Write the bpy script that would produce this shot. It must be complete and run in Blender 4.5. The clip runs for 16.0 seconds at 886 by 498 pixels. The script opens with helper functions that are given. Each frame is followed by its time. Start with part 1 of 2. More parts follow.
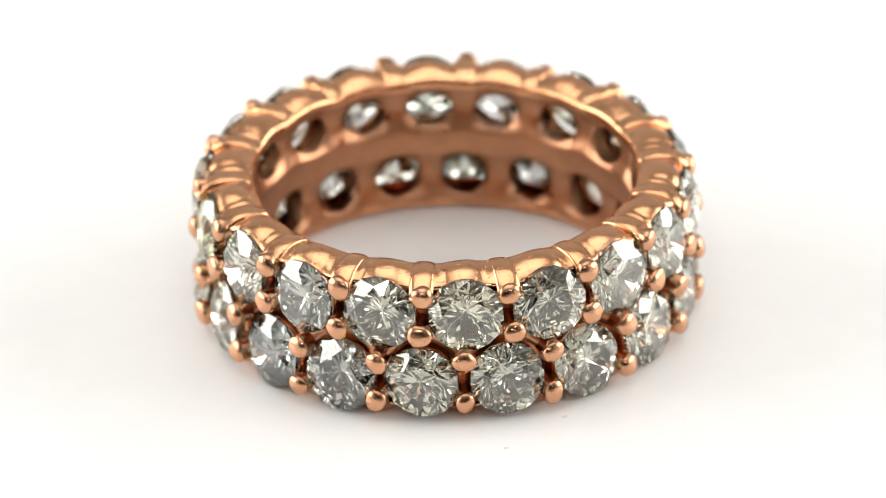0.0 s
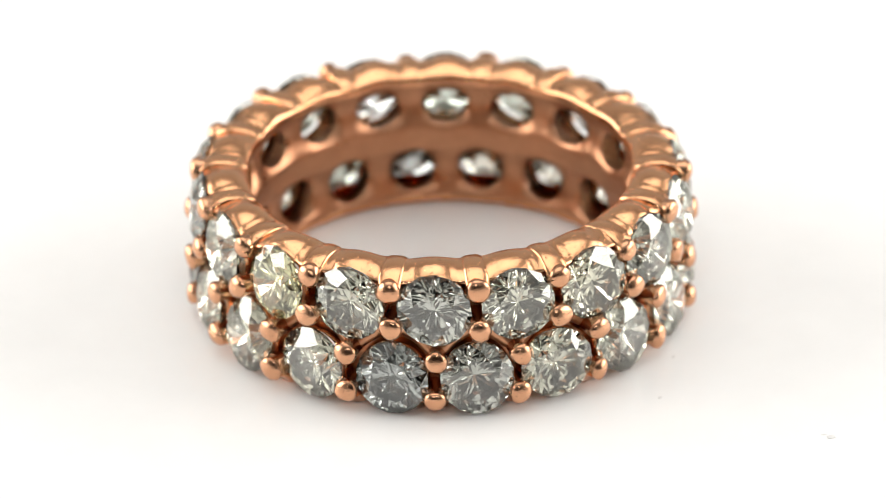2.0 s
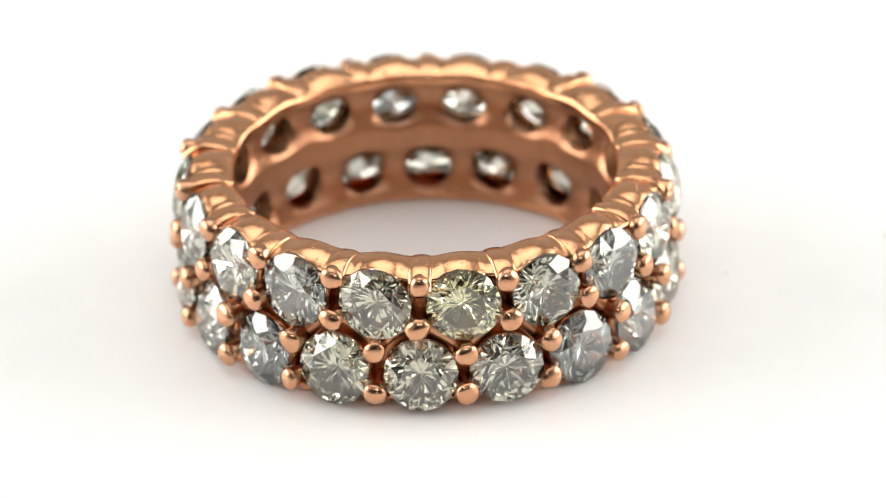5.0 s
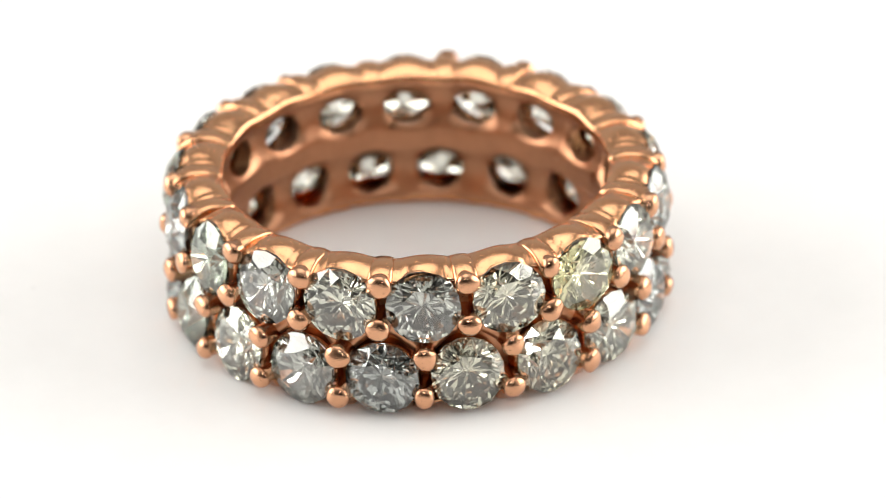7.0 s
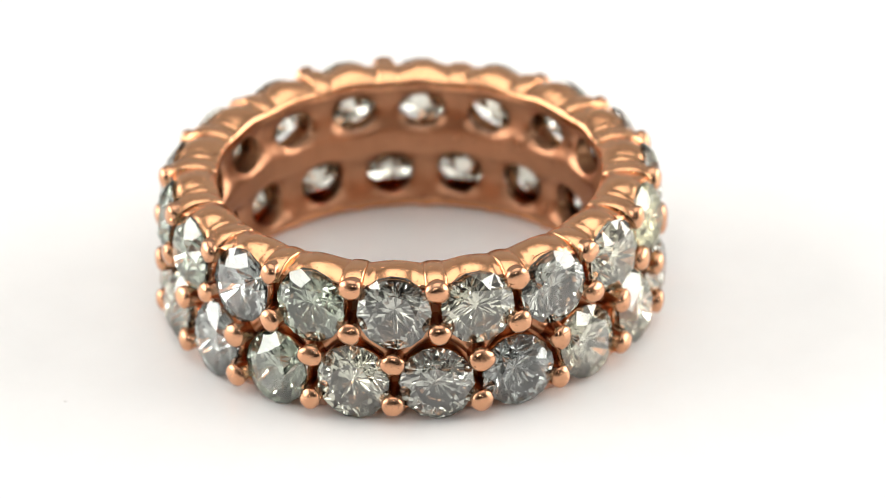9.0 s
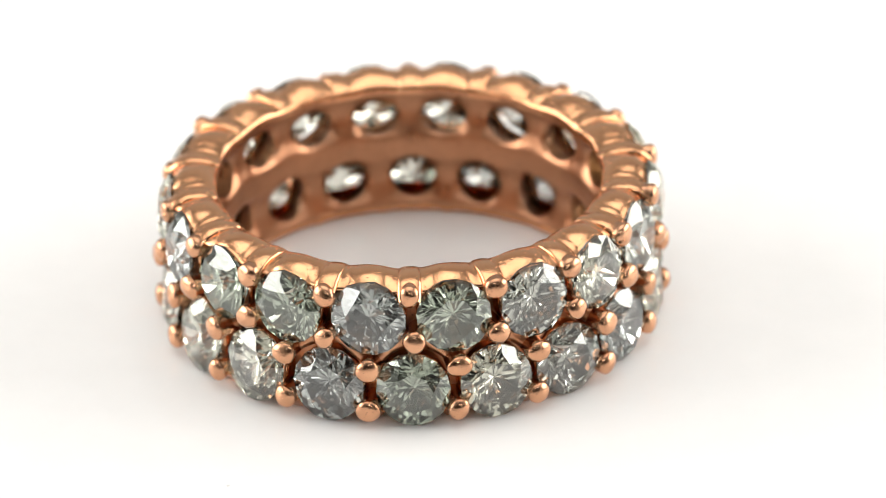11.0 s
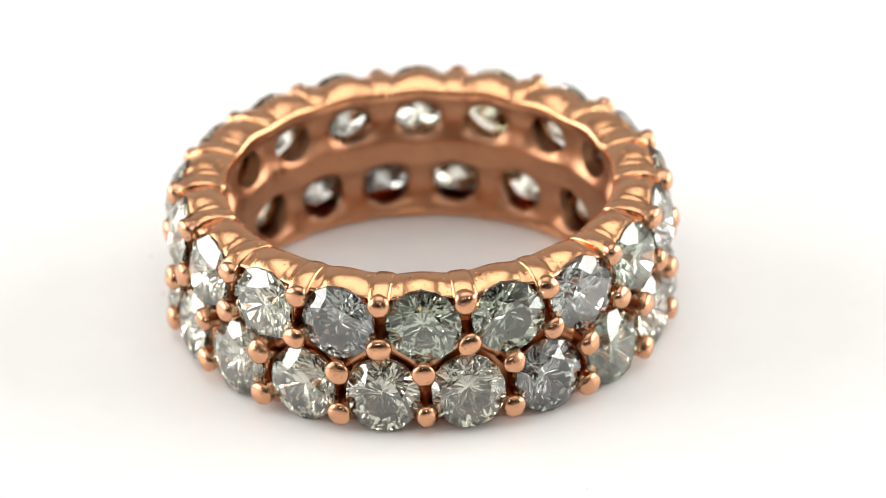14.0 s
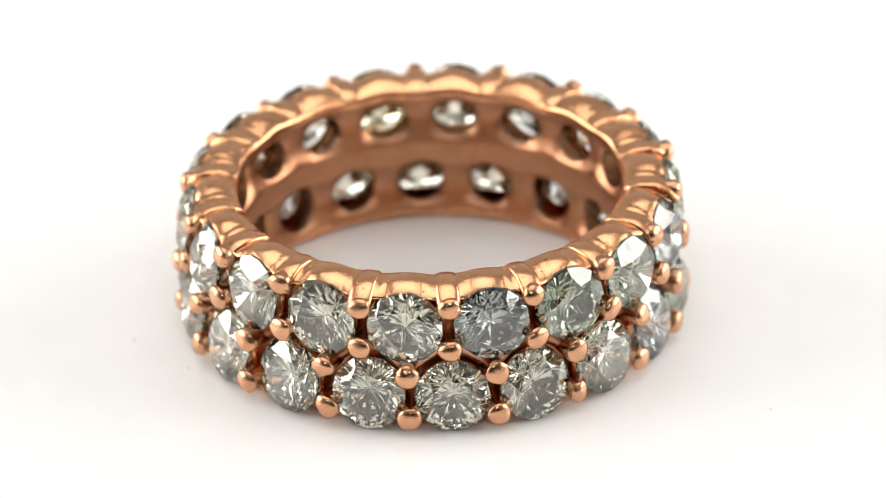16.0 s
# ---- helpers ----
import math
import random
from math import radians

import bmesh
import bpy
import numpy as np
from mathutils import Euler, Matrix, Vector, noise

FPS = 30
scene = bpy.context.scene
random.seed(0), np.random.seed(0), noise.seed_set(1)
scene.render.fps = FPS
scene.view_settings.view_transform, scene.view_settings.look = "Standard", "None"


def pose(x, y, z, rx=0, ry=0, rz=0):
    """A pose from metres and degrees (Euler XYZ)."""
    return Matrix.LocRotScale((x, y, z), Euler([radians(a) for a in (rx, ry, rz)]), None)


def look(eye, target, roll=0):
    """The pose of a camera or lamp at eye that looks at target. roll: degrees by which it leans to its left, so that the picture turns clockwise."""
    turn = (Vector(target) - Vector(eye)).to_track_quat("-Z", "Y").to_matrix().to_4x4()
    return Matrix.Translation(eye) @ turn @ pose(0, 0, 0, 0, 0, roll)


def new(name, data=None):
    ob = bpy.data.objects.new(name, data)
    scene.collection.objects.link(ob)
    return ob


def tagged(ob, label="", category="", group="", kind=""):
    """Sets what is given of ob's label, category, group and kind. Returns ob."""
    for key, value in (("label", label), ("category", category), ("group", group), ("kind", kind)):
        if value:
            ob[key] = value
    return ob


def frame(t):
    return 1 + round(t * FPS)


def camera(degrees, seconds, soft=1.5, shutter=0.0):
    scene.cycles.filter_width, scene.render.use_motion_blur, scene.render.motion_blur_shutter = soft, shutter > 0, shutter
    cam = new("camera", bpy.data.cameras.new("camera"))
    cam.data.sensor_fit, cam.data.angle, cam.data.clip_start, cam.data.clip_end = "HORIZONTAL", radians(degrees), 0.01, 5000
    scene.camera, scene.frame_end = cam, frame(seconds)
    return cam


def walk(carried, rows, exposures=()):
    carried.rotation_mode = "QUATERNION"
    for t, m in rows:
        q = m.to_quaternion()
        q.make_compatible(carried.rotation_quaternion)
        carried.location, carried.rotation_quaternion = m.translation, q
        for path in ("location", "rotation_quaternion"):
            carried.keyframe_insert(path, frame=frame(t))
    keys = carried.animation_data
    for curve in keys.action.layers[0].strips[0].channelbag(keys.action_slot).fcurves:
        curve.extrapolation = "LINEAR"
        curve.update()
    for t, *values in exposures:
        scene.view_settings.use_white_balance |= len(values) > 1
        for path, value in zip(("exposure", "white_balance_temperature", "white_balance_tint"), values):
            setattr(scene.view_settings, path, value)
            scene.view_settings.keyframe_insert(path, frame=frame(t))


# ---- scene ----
# A rose-gold eternity ring with two rows of brilliants turns on a white display turntable.
MM = 0.001
SECONDS = 16.0
N = 18                      # stones in each row
PITCH = 2 * math.pi / N
PHI0 = radians(3.69)     # where the first upper claw stands on the ring
BASE = 0.34                 # the ring's underside lies this far (mm) under its own zero
SPIN = radians(16.809)      # turn of the table in a second
ECC = (0.812, 0.146)        # the ring stands a little off the table's axis (mm)

# ---- camera ----
cam = camera(8.431, SECONDS, soft=0.85)
EYE = (0.0, -238.8 * MM, 133.28 * MM)
AIM = (0.637 * MM, -1.486 * MM, 3.457 * MM)
cam.data.dof.use_dof = True
cam.data.dof.focus_distance = 0.2615
cam.data.dof.aperture_fstop = 50.0
walk(cam, [(0.0, look(EYE, AIM, -1.427)), (SECONDS, look(EYE, AIM, -1.427))], [(0.0, 0.0), (SECONDS, 0.0)])

# ---- light ----
world = bpy.data.worlds.new("studio")
world.use_nodes = True
world.node_tree.nodes["Background"].inputs["Color"].default_value = (1.0, 0.985, 0.965, 1)
world.node_tree.nodes["Background"].inputs["Strength"].default_value = 0.05
scene.world = world


def area_lamp(name, m, sx, sy, watts, color):
    data = bpy.data.lights.new(name, "AREA")
    data.shape, data.size, data.size_y, data.energy, data.color = "RECTANGLE", sx, sy, watts, color
    ob = new(name, data)
    ob.matrix_world = m
    return ob


# a light tent, lit through its roof and its fabric sides
WARM = (1.0, 0.982, 0.948)
area_lamp("tent_light_top", pose(0, 0.02, 0.395), 0.38, 0.36, 0.61, WARM)
area_lamp("tent_light_west", look((-0.29, 0.05, 0.13), (0, 0.05, 0.13)), 0.36, 0.18, 1.13, WARM)
area_lamp("tent_light_east", look((0.29, 0.05, 0.13), (0, 0.05, 0.13)), 0.36, 0.18, 1.13, WARM)
# two small bulbs over the lens, which spark in the stones
area_lamp("spark_light_west", look((-0.035, -0.262, 0.205), (0, 0, 0)), 0.018, 0.018, 0.055, WARM)
area_lamp("spark_light_east", look((0.050, -0.262, 0.190), (0, 0, 0)), 0.018, 0.018, 0.055, WARM)


# ---- materials ----
def material(name):
    mat = bpy.data.materials.new(name)
    mat.use_nodes = True
    nt = mat.node_tree
    return mat, nt, nt.nodes["Principled BSDF"]


def noise_node(nt, scale, detail=4.0, rough=0.6):
    tc = nt.nodes.new("ShaderNodeTexCoord")
    n = nt.nodes.new("ShaderNodeTexNoise")
    n.inputs["Scale"].default_value, n.inputs["Detail"].default_value, n.inputs["Roughness"].default_value = scale, detail, rough
    nt.links.new(tc.outputs["Object"], n.inputs["Vector"])
    return n


def ramp_node(nt, source, stops):
    r = nt.nodes.new("ShaderNodeValToRGB")
    els = r.color_ramp.elements
    while len(els) < len(stops):
        els.new(0.5)
    for e, (p, c) in zip(els, stops):
        e.position, e.color = p, (*c, 1) if len(c) == 3 else c
    nt.links.new(source, r.inputs["Fac"])
    return r


def bump_node(nt, source, strength, distance):
    b = nt.nodes.new("ShaderNodeBump")
    b.inputs["Strength"].default_value, b.inputs["Distance"].default_value = strength, distance
    nt.links.new(source, b.inputs["Height"])
    return b


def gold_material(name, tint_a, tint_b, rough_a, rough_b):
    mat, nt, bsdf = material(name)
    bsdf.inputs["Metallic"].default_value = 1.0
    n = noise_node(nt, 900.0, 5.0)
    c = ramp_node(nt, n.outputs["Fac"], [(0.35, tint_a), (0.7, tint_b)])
    # grains of dried polishing paste in the pores
    dirt = noise_node(nt, 3300.0, 3.0, 0.6)
    mask = ramp_node(nt, dirt.outputs["Fac"], [(0.27, (1, 1, 1)), (0.32, (0, 0, 0))])
    mix = nt.nodes.new("ShaderNodeMix")
    mix.data_type = "RGBA"
    mix.inputs["B"].default_value = (0.22, 0.11, 0.06, 1)
    nt.links.new(mask.outputs["Color"], mix.inputs["Factor"])
    nt.links.new(c.outputs["Color"], mix.inputs["A"])
    nt.links.new(mix.outputs["Result"], bsdf.inputs["Base Color"])
    r = ramp_node(nt, n.outputs["Fac"], [(0.3, (rough_a,) * 3), (0.75, (rough_b,) * 3)])
    nt.links.new(r.outputs["Color"], bsdf.inputs["Roughness"])
    fine = noise_node(nt, 2600.0, 6.0, 0.7)
    b = bump_node(nt, fine.outputs["Fac"], 0.35, 0.00007)
    pits = noise_node(nt, 5200.0, 2.0, 0.5)
    deep = ramp_node(nt, pits.outputs["Fac"], [(0.26, (0, 0, 0)), (0.34, (1, 1, 1))])
    b2 = bump_node(nt, deep.outputs["Color"], 0.6, 0.00003)
    nt.links.new(b.outputs["Normal"], b2.inputs["Normal"])
    nt.links.new(b2.outputs["Normal"], bsdf.inputs["Normal"])
    return mat


GOLD = gold_material("rose_gold_polished", (0.82, 0.41, 0.21), (0.885, 0.47, 0.25), 0.05, 0.17)
GOLD_CLAW = gold_material("rose_gold_claws", (0.63, 0.325, 0.185), (0.72, 0.39, 0.23), 0.12, 0.25)
# satin gold, its tint also darkened to stand in for shade inside the ring
GOLD_SHADED = gold_material("rose_gold_satin_shaded", (0.48, 0.235, 0.13), (0.58, 0.295, 0.165), 0.26, 0.42)


def diamond_material(name, tint):
    mat = bpy.data.materials.new(name)
    mat.use_nodes = True
    nt = mat.node_tree
    nt.nodes.remove(nt.nodes["Principled BSDF"])
    out = nt.nodes["Material Output"]
    g = nt.nodes.new("ShaderNodeBsdfGlass")
    g.inputs["Color"].default_value = (*tint, 1)
    g.inputs["IOR"].default_value = 2.417
    g.inputs["Roughness"].default_value = 0.0
    nt.links.new(g.outputs[0], out.inputs["Surface"])
    return mat


DIAMOND = {
    "clear": diamond_material("diamond_clear", (0.935, 0.937, 0.895)),
    "warm": diamond_material("diamond_warm", (0.950, 0.946, 0.892)),
    "grey": diamond_material("diamond_grey", (0.872, 0.878, 0.855)),
    "yellow": diamond_material("diamond_yellow", (0.962, 0.956, 0.850)),
    "green": diamond_material("diamond_green", (0.835, 0.860, 0.815)),
    "blue": diamond_material("diamond_blue", (0.825, 0.838, 0.828)),
}


def white_material(name, tint, rough, grain):
    mat, nt, bsdf = material(name)
    n = noise_node(nt, grain, 5.0)
    dark = tuple(0.97 * c for c in tint)
    c = ramp_node(nt, n.outputs["Fac"], [(0.3, dark), (0.7, tint)])
    nt.links.new(c.outputs["Color"], bsdf.inputs["Base Color"])
    bsdf.inputs["Roughness"].default_value = rough
    b = bump_node(nt, n.outputs["Fac"], 0.05, 0.0001)
    nt.links.new(b.outputs["Normal"], bsdf.inputs["Normal"])
    return mat


TABLE_WHITE = white_material("white_acrylic", (0.90, 0.895, 0.89), 0.28, 300.0)
TENT_GREY = white_material("grey_backdrop", (0.30, 0.295, 0.29), 0.9, 120.0)
TENT_PALE = white_material("pale_studio_wall", (0.56, 0.555, 0.55), 0.9, 120.0)
TENT_WHITE = white_material("white_tent_fabric", (0.86, 0.85, 0.83), 0.9, 120.0)
# dark tone for the unseen front, so the stones hold dark reflections
TENT_FRONT = white_material("dark_grey_front", (0.13, 0.128, 0.125), 0.9, 120.0)
DARK_MATT = white_material("dark_matt", (0.02, 0.02, 0.021), 0.9, 120.0)
SPECK_GREY = white_material("dust_grey", (0.76, 0.75, 0.74), 0.9, 4000.0)


# ---- mesh helpers ----
def finish(name, bm, mat, parent, label="", smooth=35):
    """One mesh object made from bm, under parent if there is one."""
    bmesh.ops.recalc_face_normals(bm, faces=bm.faces)
    me = bpy.data.meshes.new(name)
    bm.to_mesh(me)
    bm.free()
    me.materials.append(mat)
    if smooth:
        me.polygons.foreach_set("use_smooth", [True] * len(me.polygons))
        me.set_sharp_from_angle(angle=radians(smooth))
    ob = new(name, me)
    if parent:
        ob.parent = parent
    if label:
        tagged(ob, label)
    return ob


def share(name, me, m, parent, label=""):
    """Another object on a mesh that is there already."""
    ob = new(name, me)
    ob.parent = parent
    ob.matrix_basis = m
    if label:
        tagged(ob, label)
    return ob


def grid(bm, rows, close_u=False, close_v=False):
    """Faces between rows of equally many points (mm)."""
    vs = [[bm.verts.new([c * MM for c in p]) for p in row] for row in rows]
    nr, nc = len(vs), len(vs[0])
    for i in range(nr if close_u else nr - 1):
        for j in range(nc if close_v else nc - 1):
            bm.faces.new((vs[i][j], vs[(i + 1) % nr][j], vs[(i + 1) % nr][(j + 1) % nc], vs[i][(j + 1) % nc]))
    return vs


def slab(bm, x0, x1, y0, y1, z0, z1):
    """A box, in metres."""
    v = [bm.verts.new((x, y, z)) for z in (z0, z1) for x, y in ((x0, y0), (x1, y0), (x1, y1), (x0, y1))]
    for f in ((3, 2, 1, 0), (4, 5, 6, 7), (0, 1, 5, 4), (1, 2, 6, 5), (2, 3, 7, 6), (3, 0, 4, 7)):
        bm.faces.new([v[i] for i in f])


# ---- the light tent round the table ----
def tent_wall(name, box, mat=TENT_PALE):
    bm = bmesh.new()
    slab(bm, *box)
    ob = finish(name, bm, mat, None, smooth=0)
    return tagged(ob, "plain unseen wall round a small photo studio", "wall", kind="structure")


T = 0.01
tagged(tent_wall("wall_north", (-0.30, 0.30, 0.30, 0.30 + T, -0.03, 0.42), TENT_GREY), "plain grey wall behind the turntable")
tent_wall("wall_west", (-0.30 - T, -0.30, -0.30, 0.30 + T, -0.03, 0.42))
tent_wall("wall_east", (0.30, 0.30 + T, -0.30, 0.30 + T, -0.03, 0.42))
# front walls, opening and dark backing are added unseen to darken stones and claws
tent_wall("wall_south_left", (-0.30, -0.16, -0.30 - T, -0.30, -0.03, 0.42), TENT_FRONT)
tent_wall("wall_south_right", (0.16, 0.30, -0.30 - T, -0.30, -0.03, 0.42), TENT_FRONT)
tent_wall("wall_south_low", (-0.16, 0.16, -0.30 - T, -0.30, -0.03, 0.01), TENT_FRONT)
tent_wall("wall_south_high", (-0.16, 0.16, -0.30 - T, -0.30, 0.33, 0.42), TENT_FRONT)
tagged(tent_wall("dark_backing_unseen", (-0.6, 0.6, -0.62, -0.60, -0.03, 0.9), DARK_MATT), "unseen dark backing added for dark reflections in the ring")
tagged(tent_wall("ceiling", (-0.30 - T, 0.30 + T, -0.30 - T, 0.30 + T, 0.42, 0.42 + T)), "plain pale roof over a small photo studio", "ceiling")
tagged(tent_wall("floor", (-0.9, 0.9, -0.9, 0.9, -0.04, -0.03), TENT_WHITE), "plain white board under the turntable", "floor")


# ---- turntable ----
def lathe(bm, profile, steps):
    rows = []
    for i in range(steps):
        a = 2 * math.pi * i / steps
        rows.append([(r * math.cos(a), r * math.sin(a), z) for r, z in profile])
    vs = grid(bm, rows, close_u=True)
    return vs


def make_turntable():
    table = new("turntable")
    tagged(table, "round matt white display turntable with a few dust specks", "turntable")
    bm = bmesh.new()
    vs = lathe(bm, [(0.5, 0), (40, 0), (123.2, 0), (124.2, -0.3), (124.8, -1.0), (125, -2.0), (125, -8), (120, -8)], 128)
    bm.faces.new([row[0] for row in vs])
    bm.faces.new([row[-1] for row in vs])
    finish("disc", bm, TABLE_WHITE, table)
    bm = bmesh.new()
    vs = lathe(bm, [(70, -8.4), (72, -10), (72, -30), (60, -30)], 64)
    bm.faces.new([row[0] for row in vs])
    bm.faces.new([row[-1] for row in vs])
    finish("foot", bm, TABLE_WHITE, table)
    rng = random.Random(4)
    for x, y, r, s in ((3.15, -13.34, 0.085, 1.5), (5.77, -10.79, 0.08, 2), (7.10, -20.55, 0.16, 1.3), (6.98, -20.20, 0.05, 2.6), (10.48, 14.97, 0.07, 1.4)):
        bm = bmesh.new()
        bmesh.ops.create_icosphere(bm, subdivisions=2, radius=r * MM)
        for v in bm.verts:
            v.co *= rng.uniform(0.75, 1.2)
            v.co.x *= s
            v.co.z = max(v.co.z * 0.35, -0.01 * MM)
        ob = finish("speck", bm, SPECK_GREY, table, "grey dust speck")
        ob.location = (x * MM, y * MM, 0.0)
        ob.rotation_euler = (0, 0, rng.uniform(-0.6, 0.6))
    return table


# ---- ring ----
R_IN = 8.68          # inside of the band
R_BODY = 9.95       # its outside, behind the stones
R_GIRDLE = 10.84     # where the stones' girdles lie
Z_UP, Z_LOW = 4.90, 1.45
Z_MID = 0.5 * (Z_UP + Z_LOW)
STONE_R = 1.65
HOLE = 1.02
HOLLOW = 0.32       # depth of the groove along each row of holes

# every claw was set singly: small turns (degrees) and rises (mm), claw by claw
A_TURN = (0.38, 0.2, 0.24, 0.04, 0.04, 0.03, -0.03, -1.02, -0.59, -0.01, 0.26, -0.02, 0.52, -0.03, 0.24, 0.02, -0.39, -0.17)
A_RISE = (-0.12, -0.04, 0.07, -0.04, 0.22, 0.17, 0.09, 0.16, 0.18, 0.1, 0.01, -0.12, -0.12, -0.11, -0.16, 0, 0.08, -0.22)
B_TURN = (0.45, 0.43, 0.61, 0.67, 0.71, -0.19, 0.18, -1.25, -0.74, -0.8, 0.44, 0.37, 0.37, -0.51, 0.73, 0.02, 0.75, 0.15)
B_RISE = (-0.15, -0.12, 0.01, -0.03, -0.0, 0.02, 0.06, 0.1, 0.15, 0.05, 0.08, 0.09, -0.06, 0.03, -0.05, 0.0, -0.05, -0.14)
C_TURN = (0.72, 0.14, 0.77, 0.24, 0.68, -0.52, -0.57, -0.88, -0.69, -0.03, -0.04, 0.61, -0.36, -0.6, -0.27, 0, 1.61, 0.75)
C_RISE = (-0.11, -0.0, 0.15, -0.12, 0.02, -0.05, -0.07, 0.0, 0.16, 0.01, -0.05, -0.11, -0.1, 0.11, 0.01, 0, -0.0, -0.06)
D_TURN = (0.88, 0.49, 0.43, 0.09, 0.32, -0.7, -0.76, -1.29, -0.74, -0.01, -0.13, 0.04, -0.57, -0.72, -0.22, 0.0, 1.94, 1.07)
D_RISE = (-0.13, -0.02, -0.0, -0.08, -0.07, -0.07, -0.06, 0.1, 0.12, 0.15, 0.1, -0.03, 0.05, 0.09, 0.01, 0.0, 0.09, -0.13)
CLAWS = {"a": (0.0, 11.00, 5.91, A_TURN, A_RISE), "b": (0.0, 11.29, 4.03, B_TURN, B_RISE),
         "c": (0.5, 11.34, 2.69, C_TURN, C_RISE), "d": (0.5, 11.34, 0.65, D_TURN, D_RISE)}


def claw_place(kind, k):
    """Angle on the ring, radius and height (mm) of a claw's tip."""
    off, r, z, turn, rise = CLAWS[kind]
    return PHI0 + (k + off) * PITCH + radians(turn[k % N]), r, z + rise[k % N] + BASE


def stone_place(row, k):
    """Angle and height of a stone's middle: between its four claws."""
    if row == "upper":
        kinds, left, right, z0 = "ab", k, k + 1, Z_UP
    else:
        kinds, left, right, z0 = "cd", k - 1, k, Z_LOW
    rise = sum(CLAWS[c][4][i % N] for c in kinds for i in (left, right)) / 4
    turn = sum(CLAWS[c][3][i % N] for c in kinds for i in (left, right)) / 4
    phi = PHI0 + (k + (0.5 if row == "upper" else 0.0)) * PITCH + radians(turn)
    return phi, z0 + rise * 0.8 + BASE


def on_ring(phi, r, z):
    return (r * math.cos(phi), r * math.sin(phi), z)


def outward(phi, r, z):
    """Pose whose z axis points out of the ring at phi, with x along the ring and y up; r and z in mm."""
    out = Vector((math.cos(phi), math.sin(phi), 0))
    along = Vector((-math.sin(phi), math.cos(phi), 0))
    m = Matrix((along, Vector((0, 0, 1)), out)).transposed().to_4x4()
    m.translation = Vector(on_ring(phi, r, z)) * MM
    return m


def inner_radius(z, zc):
    """The inside is hollowed along each row of holes and full at its rims and along the middle."""
    x = min(abs(z - zc) / 1.12, 1.0)
    return R_IN + HOLLOW * math.cos(0.5 * math.pi * x) ** 1.0


def make_band(ring):
    """The band's wall with a round seat cut through it behind every stone."""
    bm = bmesh.new()
    side = 12
    for row, lo, hi in (("upper", Z_MID, 6.12), ("lower", 0.34 - BASE, Z_MID)):
        for k in range(N):
            phic = PHI0 + (k + (0.5 if row == "upper" else 0.0)) * PITCH
            sphi, sz = stone_place(row, k)
            zc = sz - BASE - (0.22 if row == "upper" else 0.0)
            tall = 0.82 if row == "upper" else 1.06
            edge = []
            for i in range(side):
                f = i / side
                edge += [(-1 + 2 * f, lo, 0)]
            for i in range(side):
                edge += [(1, lo + (hi - lo) * i / side, 0)]
            for i in range(side):
                edge += [(1 - 2 * i / side, hi, 0)]
            for i in range(side):
                edge += [(-1, hi - (hi - lo) * i / side, 0)]
            spread = (1.0, 0.85, 0.7, 0.55, 0.4, 0.25, 0.1, 0.03, 0.0)
            inside = [[] for _ in spread]
            outside = [[] for _ in spread]
            for u, z, _ in edge:
                phi = phic + u * PITCH / 2
                for rows, r, wide, high in ((inside, R_IN + HOLLOW, HOLE, tall), (outside, R_BODY, 1.42, 1.22 if row == "upper" else 1.40)):
                    du, dz = (phi - sphi) * r, z - zc
                    d = math.hypot(du, dz)
                    hole = 1 / math.hypot(du / d / wide, dz / d / high)
                    for ring_row, f in zip(rows, spread):
                        e = hole + (d - hole) * f
                        zz = zc + dz / d * e
                        rr = inner_radius(zz, Z_UP if row == "upper" else Z_LOW) if rows is inside else r
                        if rows is inside and f < 0.5:
                            rr += 0.14 * (1 - f / 0.5) ** 2
                        ring_row.append(on_ring(sphi + du / d * e / r, rr, zz + BASE))
            grid(bm, inside + outside[::-1], close_v=True)
    bmesh.ops.remove_doubles(bm, verts=bm.verts, dist=0.002 * MM)
    return finish("band", bm, GOLD_SHADED, ring, "satin rose gold inner wall with round holes, shade in its colour", 40)


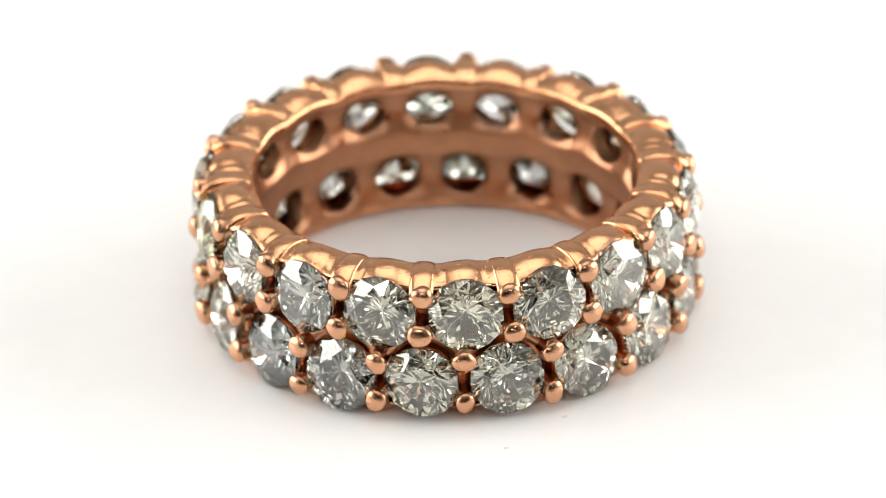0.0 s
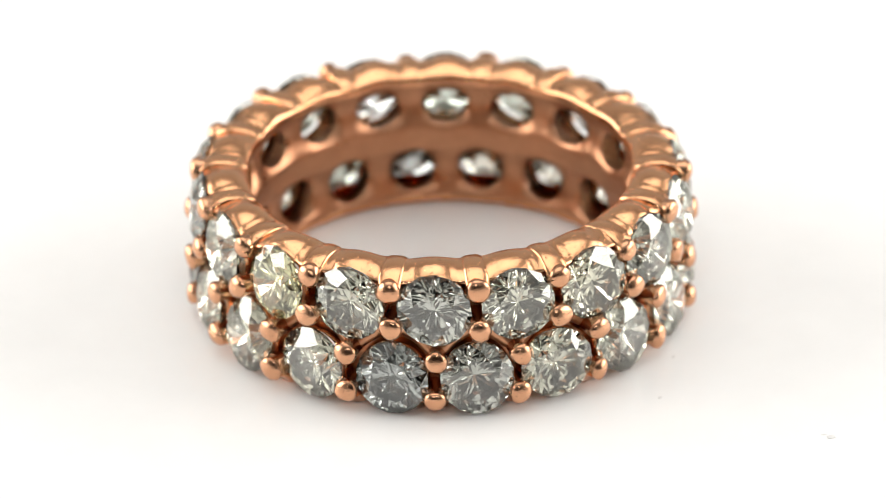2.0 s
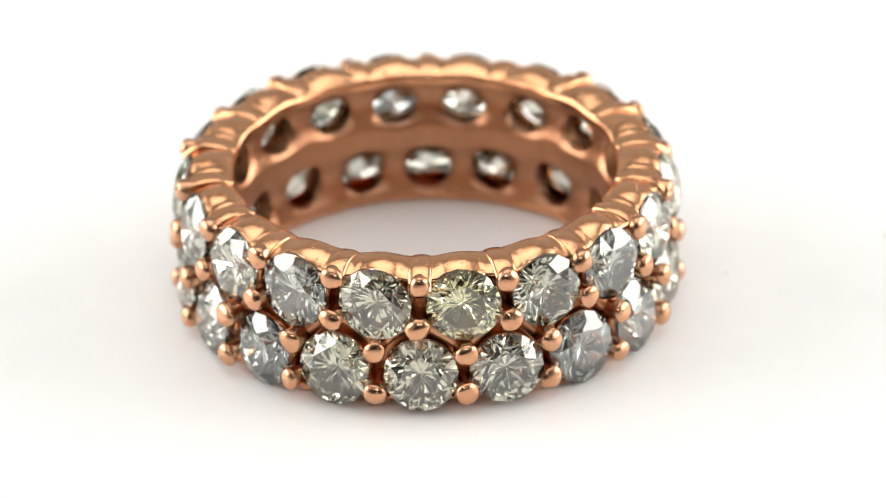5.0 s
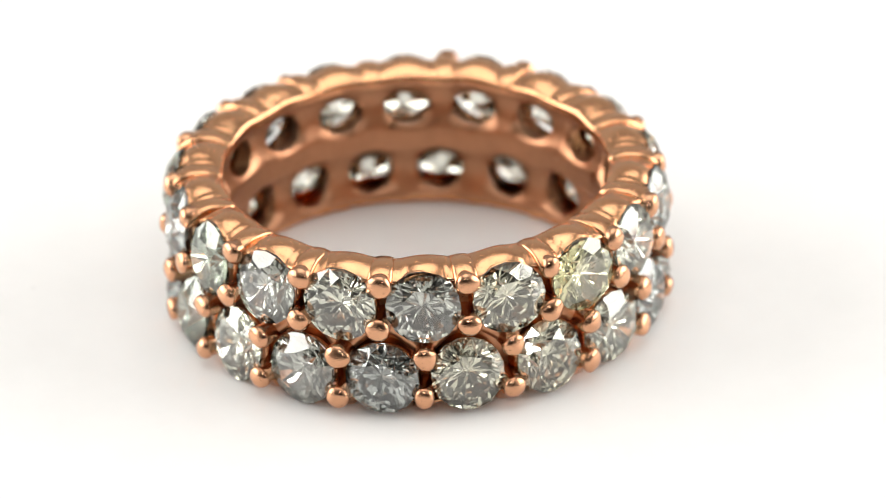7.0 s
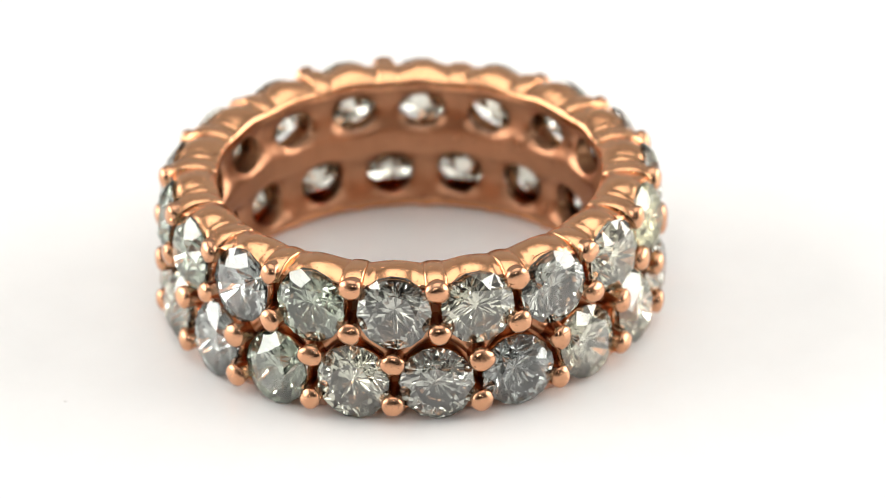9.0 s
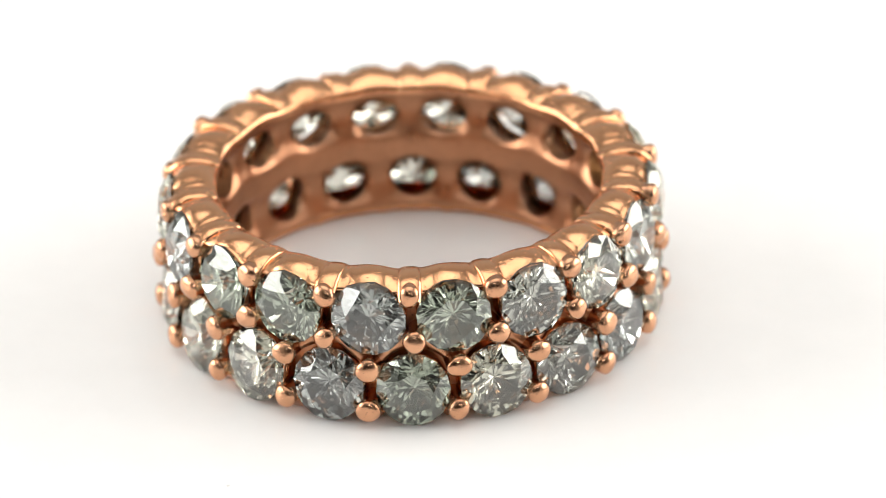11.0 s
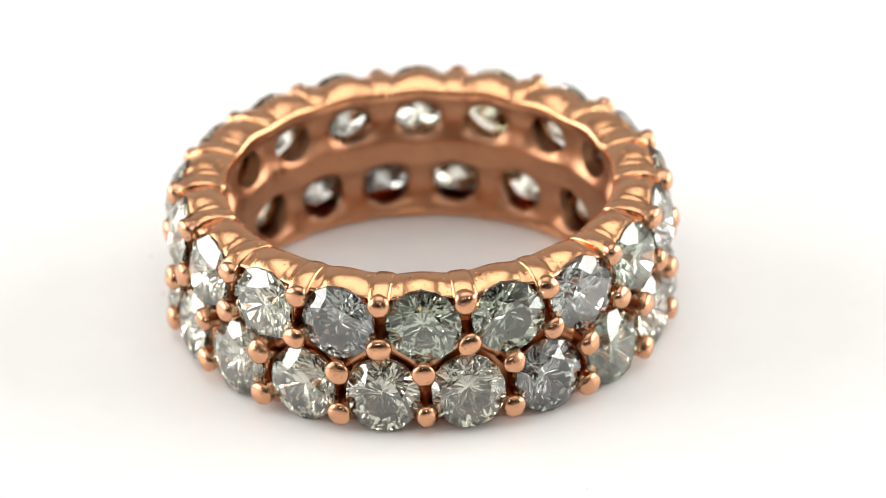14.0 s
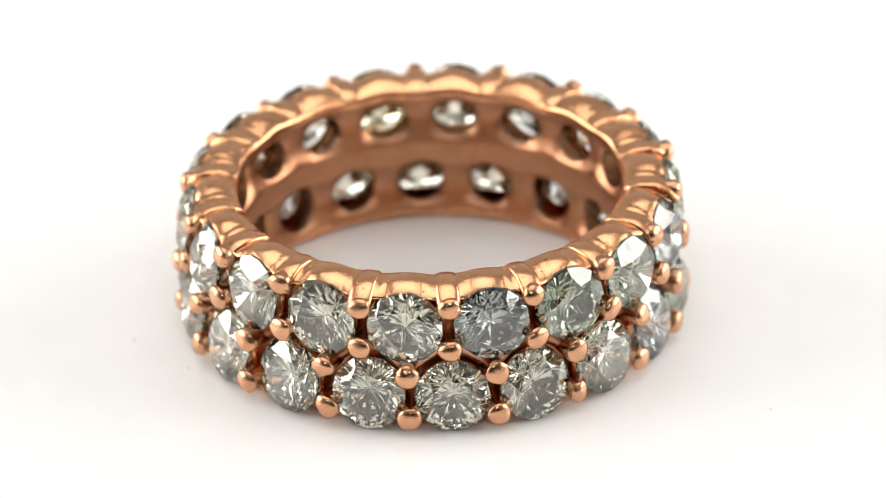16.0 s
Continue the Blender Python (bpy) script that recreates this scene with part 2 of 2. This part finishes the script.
def make_gallery(ring, top):
    """The wavy rail over (or under) a row of stones: an arch for each stone."""
    bm = bmesh.new()
    steps = 40
    rows = []
    for k in range(N):
        sphi, sz = stone_place("upper" if top else "lower", k)
        base_phi = PHI0 + (k + (0.0 if top else -0.5)) * PITCH
        rise = (sz - BASE - Z_UP) if top else -(sz - BASE - Z_LOW)
        for i in range(steps):
            x = i / steps
            phi = base_phi + x * PITCH
            u = (x - 0.5) * PITCH * 10.8
            w = abs(u) / 1.79
            lip = Z_UP + 0.12 + 0.6 * rise * math.sin(math.pi * x) + math.sqrt(1.47 ** 2 - min(abs(u), 0.84) ** 2)
            r_lip = 10.54 + 0.22 * w * w
            inner = 6.36 + 0.05 * math.cos(2 * math.pi * (x - 0.5)) + 0.3 * rise * math.sin(math.pi * x)
            bulge = 0.33 * (0.40 + 0.65 * math.sin(math.pi * x) ** 0.6)
            bulge -= 0.05 * (math.exp(-((x - 0.165) / 0.028) ** 2) + math.exp(-((x - 0.835) / 0.028) ** 2))
            if not top:
                inner, lip, bulge = 2 * Z_MID + BASE - 0.12, lip, 0.15 * bulge
            across = lambda f: R_IN + 0.11 + (r_lip - R_IN - 0.11) * f
            ring_profile = [
                (R_IN + 0.012, inner - 0.42), (R_IN + 0.004, inner - 0.30), (R_IN, inner - 0.16), (R_IN + 0.03, inner - 0.06), (R_IN + 0.11, inner)]
            for f in (0.18, 0.38, 0.58, 0.76, 0.90):
                ring_profile.append((across(f), inner + (lip - inner) * f ** 1.6 + bulge * math.sin(math.pi * f) ** 0.7))
            ring_profile += [(r_lip, lip), (r_lip + 0.06, lip - 0.06), (r_lip + 0.06, lip - 0.14), (r_lip, lip - 0.20), (r_lip - 0.3, lip - 0.32), (10.0, min(lip - 0.4, 5.75))]
            if not top:
                ring_profile = [(r, 2 * Z_MID - z) for r, z in ring_profile]
            rows.append([on_ring(phi, r, z + BASE) for r, z in ring_profile])
    grid(bm, rows, close_u=True)
    for v in bm.verts:
        v.co += (noise.noise_vector(v.co * 700) * 0.026 + noise.noise_vector(v.co * 1900) * 0.013) * MM
    return finish("gallery_rail", bm, GOLD, ring, "polished rose gold scalloped edge rail", 50)


def sweep(bm, points, widths, heights, sides=16):
    """A rounded bar through points (mm) that lie in a plane through the z axis of a claw."""
    rows = []
    for i, p in enumerate(points):
        a, b = Vector(points[max(i - 1, 0)]), Vector(points[min(i + 1, len(points) - 1)])
        t = (b - a).normalized()
        across = Vector((1, 0, 0))
        up = across.cross(t).normalized()
        row = []
        for j in range(sides):
            c, s = math.cos(2 * math.pi * j / sides), math.sin(2 * math.pi * j / sides)
            c, s = math.copysign(abs(c) ** 0.88, c), math.copysign(abs(s) ** 0.88, s)
            row.append(Vector(p) + across * c * widths[i] + up * s * heights[i])
        rows.append(row)
    vs = grid(bm, rows, close_v=True)
    bm.faces.new(vs[0])
    bm.faces.new(vs[-1])


def bead_profile(r):
    """A claw seen from the side: a stout post that ends in a low dome."""
    out = [(0.80 * r, -1.7), (0.82 * r, -0.9), (0.86 * r, -0.45), (0.93 * r, -0.22), (0.985 * r, -0.08)]
    for i in range(8):
        a = radians(4 + 86 * i / 7)
        out.append((max(r * math.cos(a) ** 0.9, 0.012), 0.60 * r * math.sin(a)))
    return out


def make_claw_mesh(r, squash):
    bm = bmesh.new()
    vs = lathe(bm, bead_profile(r), 20)
    bm.faces.new([row[0] for row in vs])
    bm.faces.new([row[-1] for row in vs])
    for v in bm.verts:
        v.co.y *= squash
        v.co += noise.noise_vector((v.co + Vector((squash, r, 0)) * 0.05) * 1100) * 0.085 * MM
    return bm


def make_rib(ring, kind, k, rng):
    """The bar that runs over the edge rail from the inside to an outer claw."""
    phi, r, z = claw_place(kind, k)
    s = 1 if kind == "a" else -1
    top = lambda h: h - (z - BASE) if kind == "a" else (2 * Z_MID - h) - (z - BASE)
    w = rng.uniform(0.50, 0.56)
    # out of the ring is z here, up is y
    pts = [(8.76, 6.24), (8.95, 6.37), (9.5, 6.50), (10.1, 6.49), (10.5, 6.34), (10.85, 6.06), (r + 0.10, 5.76)]
    if kind == "d":
        pts[-1], pts[-2] = (r - 0.15, 5.75), (10.85, 5.92)
        pts = [(rr, min(h + 0.42 * max(0.0, (10.7 - rr) / 1.9), 6.51)) for rr, h in pts]
    pts = [(0, top(h + (CLAWS[kind][4][k % N] * s) * (rr - 8.8) / 2.6 * (0.6 if kind == "a" else 0.0)), rr - r) for rr, h in pts]
    bm = bmesh.new()
    sweep(bm, pts, [0.70 * w, 0.84 * w, 0.90 * w, 0.94 * w, 1.0 * w, 1.02 * w, 0.98 * w], [0.09, 0.13, 0.15, 0.16, 0.18, 0.20, 0.24])
    shift = Vector((k * 0.013, 0.007 * s, 0))
    for v in bm.verts:
        v.co += noise.noise_vector((v.co + shift) * 1300) * 0.03 * MM
    ob = finish("rib", bm, GOLD, ring, smooth=60)
    ob.matrix_basis = outward(phi, r, z)
    return ob


def make_bridge(ring, k, side):
    """The bar behind the stones that joins an inner claw of the upper row to one of the lower row."""
    phi, r, z = claw_place("b", k)
    phi2, r2, z2 = claw_place("c", k - 1 + side)
    if phi2 - phi > math.pi / 2:
        phi2 -= 2 * math.pi
    if phi - phi2 > math.pi / 2:
        phi2 += 2 * math.pi
    rows, n, sides = [], 8, 10
    for i in range(n + 1):
        f = i / n
        a, h = phi + (phi2 - phi) * f, z + (z2 - z) * f
        deep = 10.52 - 0.18 * math.sin(math.pi * f)
        along, lift = (phi2 - phi) * 10.7, z2 - z
        size = math.hypot(along, lift)
        nx, nz = -lift / size, along / size
        row = []
        for j in range(sides):
            t = 2 * math.pi * j / sides
            w, d = 0.34 * math.cos(t), 0.26 * math.sin(t)
            row.append(on_ring(a + w * nx / 10.7, deep + d, h + w * nz))
        rows.append(row)
    bm = bmesh.new()
    vs = grid(bm, rows, close_v=True)
    bm.faces.new(vs[0])
    bm.faces.new(vs[-1])
    for v in bm.verts:
        v.co += noise.noise_vector(v.co * 1300) * 0.07 * MM
    # the dark tint stands for the shade in the gaps between stones
    return finish("bridge", bm, GOLD_SHADED, ring, smooth=60)


def make_collar(bm):
    """The narrow round seat under a stone's girdle."""
    rows = []
    for i in range(32):
        a = 2 * math.pi * i / 32
        row = []
        for r, z in ((1.44, -0.75), (1.45, -0.40), (1.48, -0.30), (1.56, -0.27), (1.61, -0.33), (1.62, -0.45), (1.58, -0.9)):
            row.append((r * math.cos(a), r * math.sin(a), z))
        rows.append(row)
    grid(bm, rows, close_u=True)


def make_stone_mesh(rng):
    """A round brilliant: table, star, kite and girdle facets, with a faceted pavilion."""
    bm = bmesh.new()
    R = STONE_R
    table = R * rng.uniform(0.54, 0.61)
    g = 0.03 * R
    hc = g + (R - table) * math.tan(radians(rng.uniform(31.5, 36)))
    hp = g + R * math.tan(radians(rng.uniform(39.8, 42.2)))
    c22 = math.cos(radians(22.5))

    def at(r, deg, z):
        a = radians(deg)
        return bm.verts.new((r * math.cos(a) * MM, r * math.sin(a) * MM, z * MM))

    tv = [at(table, 45 * i, hc) for i in range(8)]
    rs = 0.80 * R
    zs = g + (hc - g) * (1 - (rs * c22 - table) / (R - table))
    sv = [at(rs, 45 * i + 22.5, zs) for i in range(8)]
    gt = [at(R, 22.5 * i, g + (0.012 * R if i % 2 else 0)) for i in range(16)]
    gb = [at(R, 22.5 * i, -g - (0.012 * R if i % 2 else 0)) for i in range(16)]
    rq = 0.24 * R
    qv = [at(rq, 45 * i + 22.5, -g - (hp - g) * (1 - rq * c22 / R)) for i in range(8)]
    culet = bm.verts.new((0, 0, -hp * MM))
    # an uneven cut: no two facets lie quite alike
    for v, amount in [(v, 0.045) for v in qv] + [(v, 0.022) for v in sv] + [(v, 0.016) for v in gb] + [(v, 0.012) for v in tv] + [(culet, 0.05)]:
        v.co += Vector([rng.uniform(-1, 1) for _ in range(3)]) * amount * R * MM
    face = bm.faces.new
    halves = {}

    def middle(v, w):
        """The point half-way between two corners, a little off the line: the facets are chipped and wavy."""
        key = frozenset((v, w))
        if key not in halves:
            off = Vector([rng.uniform(-1, 1) for _ in range(3)]) * 0.011 * R * MM
            halves[key] = bm.verts.new((v.co + w.co) / 2 + off)
        return halves[key]

    face(tv)
    for i in range(8):
        j, p = (i + 1) % 8, (i - 1) % 8
        a, b, c = 2 * i, 2 * i + 1, (2 * i + 2) % 16
        face((tv[i], sv[i], tv[j]))
        face((tv[i], sv[p], gt[a]))
        face((tv[i], gt[a], sv[i]))
        face((sv[i], gt[a], gt[b]))
        face((sv[i], gt[b], gt[c]))
        face((gt[a], gb[a], gb[b], gt[b]))
        face((gt[b], gb[b], gb[c], gt[c]))
        for q, g1, g2 in ((qv[i], gb[b], gb[a]), (qv[i], gb[c], gb[b])):
            m1, m2 = middle(q, g1), middle(q, g2)
            face((q, m1, m2))
            face((m1, g1, g2))
            face((m1, g2, m2))
        for v1, v2, v3 in ((culet, qv[i], gb[a]), (culet, gb[a], qv[p])):
            m1, m2, m3 = middle(v1, v2), middle(v2, v3), middle(v3, v1)
            face((v1, m1, m3))
            face((v2, m2, m1))
            face((v3, m3, m2))
            face((m1, m2, m3))
    return bm


# tints of the stones that are not clear, by row and number
TINTS = {("upper", 13): "warm", ("lower", 9): "warm", ("lower", 8): "warm", ("upper", 8): "warm", ("upper", 9): "yellow", ("upper", 11): "grey", ("upper", 7): "grey", ("upper", 5): "grey",
         ("upper", 3): "blue", ("upper", 0): "blue", ("upper", 4): "green", ("upper", 2): "green", ("upper", 1): "green",
         ("lower", 3): "blue", ("lower", 7): "blue", ("lower", 11): "blue", ("lower", 4): "green", ("lower", 12): "grey", ("lower", 6): "grey"}
WORDS = {"warm": "warm white round brilliant diamond", "clear": "clear round brilliant diamond", "grey": "greyish round brilliant diamond", "yellow": "pale yellow round brilliant diamond",
         "green": "faint green-grey round brilliant diamond", "blue": "bluish grey round brilliant diamond"}


# dark natural flaws that show in two of the stones: place across the stone and size (mm)
SPOTS = {("lower", 1): (0.30, -0.05, 0.10), ("upper", 3): (-0.42, 0.36, 0.13)}


def make_inclusion(stone, x, y, size, turn):
    bm = bmesh.new()
    bmesh.ops.create_icosphere(bm, subdivisions=2, radius=size * MM)
    for v in bm.verts:
        v.co *= 1.0 + 0.5 * noise.noise(v.co * 9000)
        v.co.z *= 0.6
    ob = finish("inclusion", bm, DARK_MATT, stone, "black natural flaw inside the stone")
    a = radians(-turn)
    ob.location = ((x * math.cos(a) - y * math.sin(a)) * MM, (x * math.sin(a) + y * math.cos(a)) * MM, 0.12 * MM)


def make_ring():
    ring = new("eternity_ring")
    tagged(ring, "rose gold ring with two rows of diamonds on a turntable", "ring")
    rng = random.Random(7)
    make_band(ring)
    make_gallery(ring, True)
    make_gallery(ring, False)
    bm = bmesh.new()
    make_collar(bm)
    first = finish("seat_collar", bm, GOLD, ring)
    collar = first.data
    first.matrix_basis = outward(stone_place("upper", 0)[0], R_GIRDLE, stone_place("upper", 0)[1])
    for kind in "abcd":
        for k in range(N):
            phi, r, z = claw_place(kind, k)
            bm = make_claw_mesh(rng.uniform(0.53, 0.60), rng.uniform(0.88, 1.0))
            ob = finish("claw", bm, GOLD_CLAW, ring, smooth=60)
            tilt = rng.uniform(-4, 4)
            ob.matrix_basis = outward(phi, r, z) @ pose(0, 0, 0, tilt, rng.uniform(-4, 4), rng.uniform(0, 360))
            if kind in "ad":
                make_rib(ring, kind, k, rng)
            if kind == "b":
                make_bridge(ring, k, 0)
                make_bridge(ring, k, 1)
    for row in ("upper", "lower"):
        for k in range(N):
            phi, z = stone_place(row, k)
            if (row, k) != ("upper", 0):
                share("seat_collar", collar, outward(phi, R_GIRDLE, z), ring)
            tint = TINTS.get((row, k), "clear")
            ob = finish("diamond", make_stone_mesh(rng), DIAMOND[tint], ring, WORDS[tint], 0)
            turn = rng.uniform(0, 45)
            ob.matrix_basis = outward(phi, R_GIRDLE, z) @ Matrix.Diagonal((1, 1.04, 1, 1)) @ pose(0, 0, 0, rng.uniform(-10, -5), rng.uniform(-3, 3), turn)
            if (row, k) in SPOTS:
                x, y, size = SPOTS[row, k]
                make_inclusion(ob, x, y, size, turn)
    return ring


turntable = make_turntable()
eternity_ring = make_ring()


# ---- what moves ----
def turned(t):
    """The table's angle at t seconds; it turns a little unevenly."""
    a = SPIN * t
    return a - 0.00007 * math.sin(a) + 0.00748 * (1 - math.cos(a))


def motions():
    steps = [0.5 * i for i in range(33)]
    walk(turntable, [(t, pose(0, 0, 0, 0, 0, math.degrees(turned(t)))) for t in steps])
    rows = []
    for t in steps:
        a = turned(t)
        x, y = ECC[0] * math.cos(a) - ECC[1] * math.sin(a), ECC[0] * math.sin(a) + ECC[1] * math.cos(a)
        rows.append((t, pose(x * MM, y * MM, 0, 0, 0, math.degrees(a))))
    walk(eternity_ring, rows)


motions()
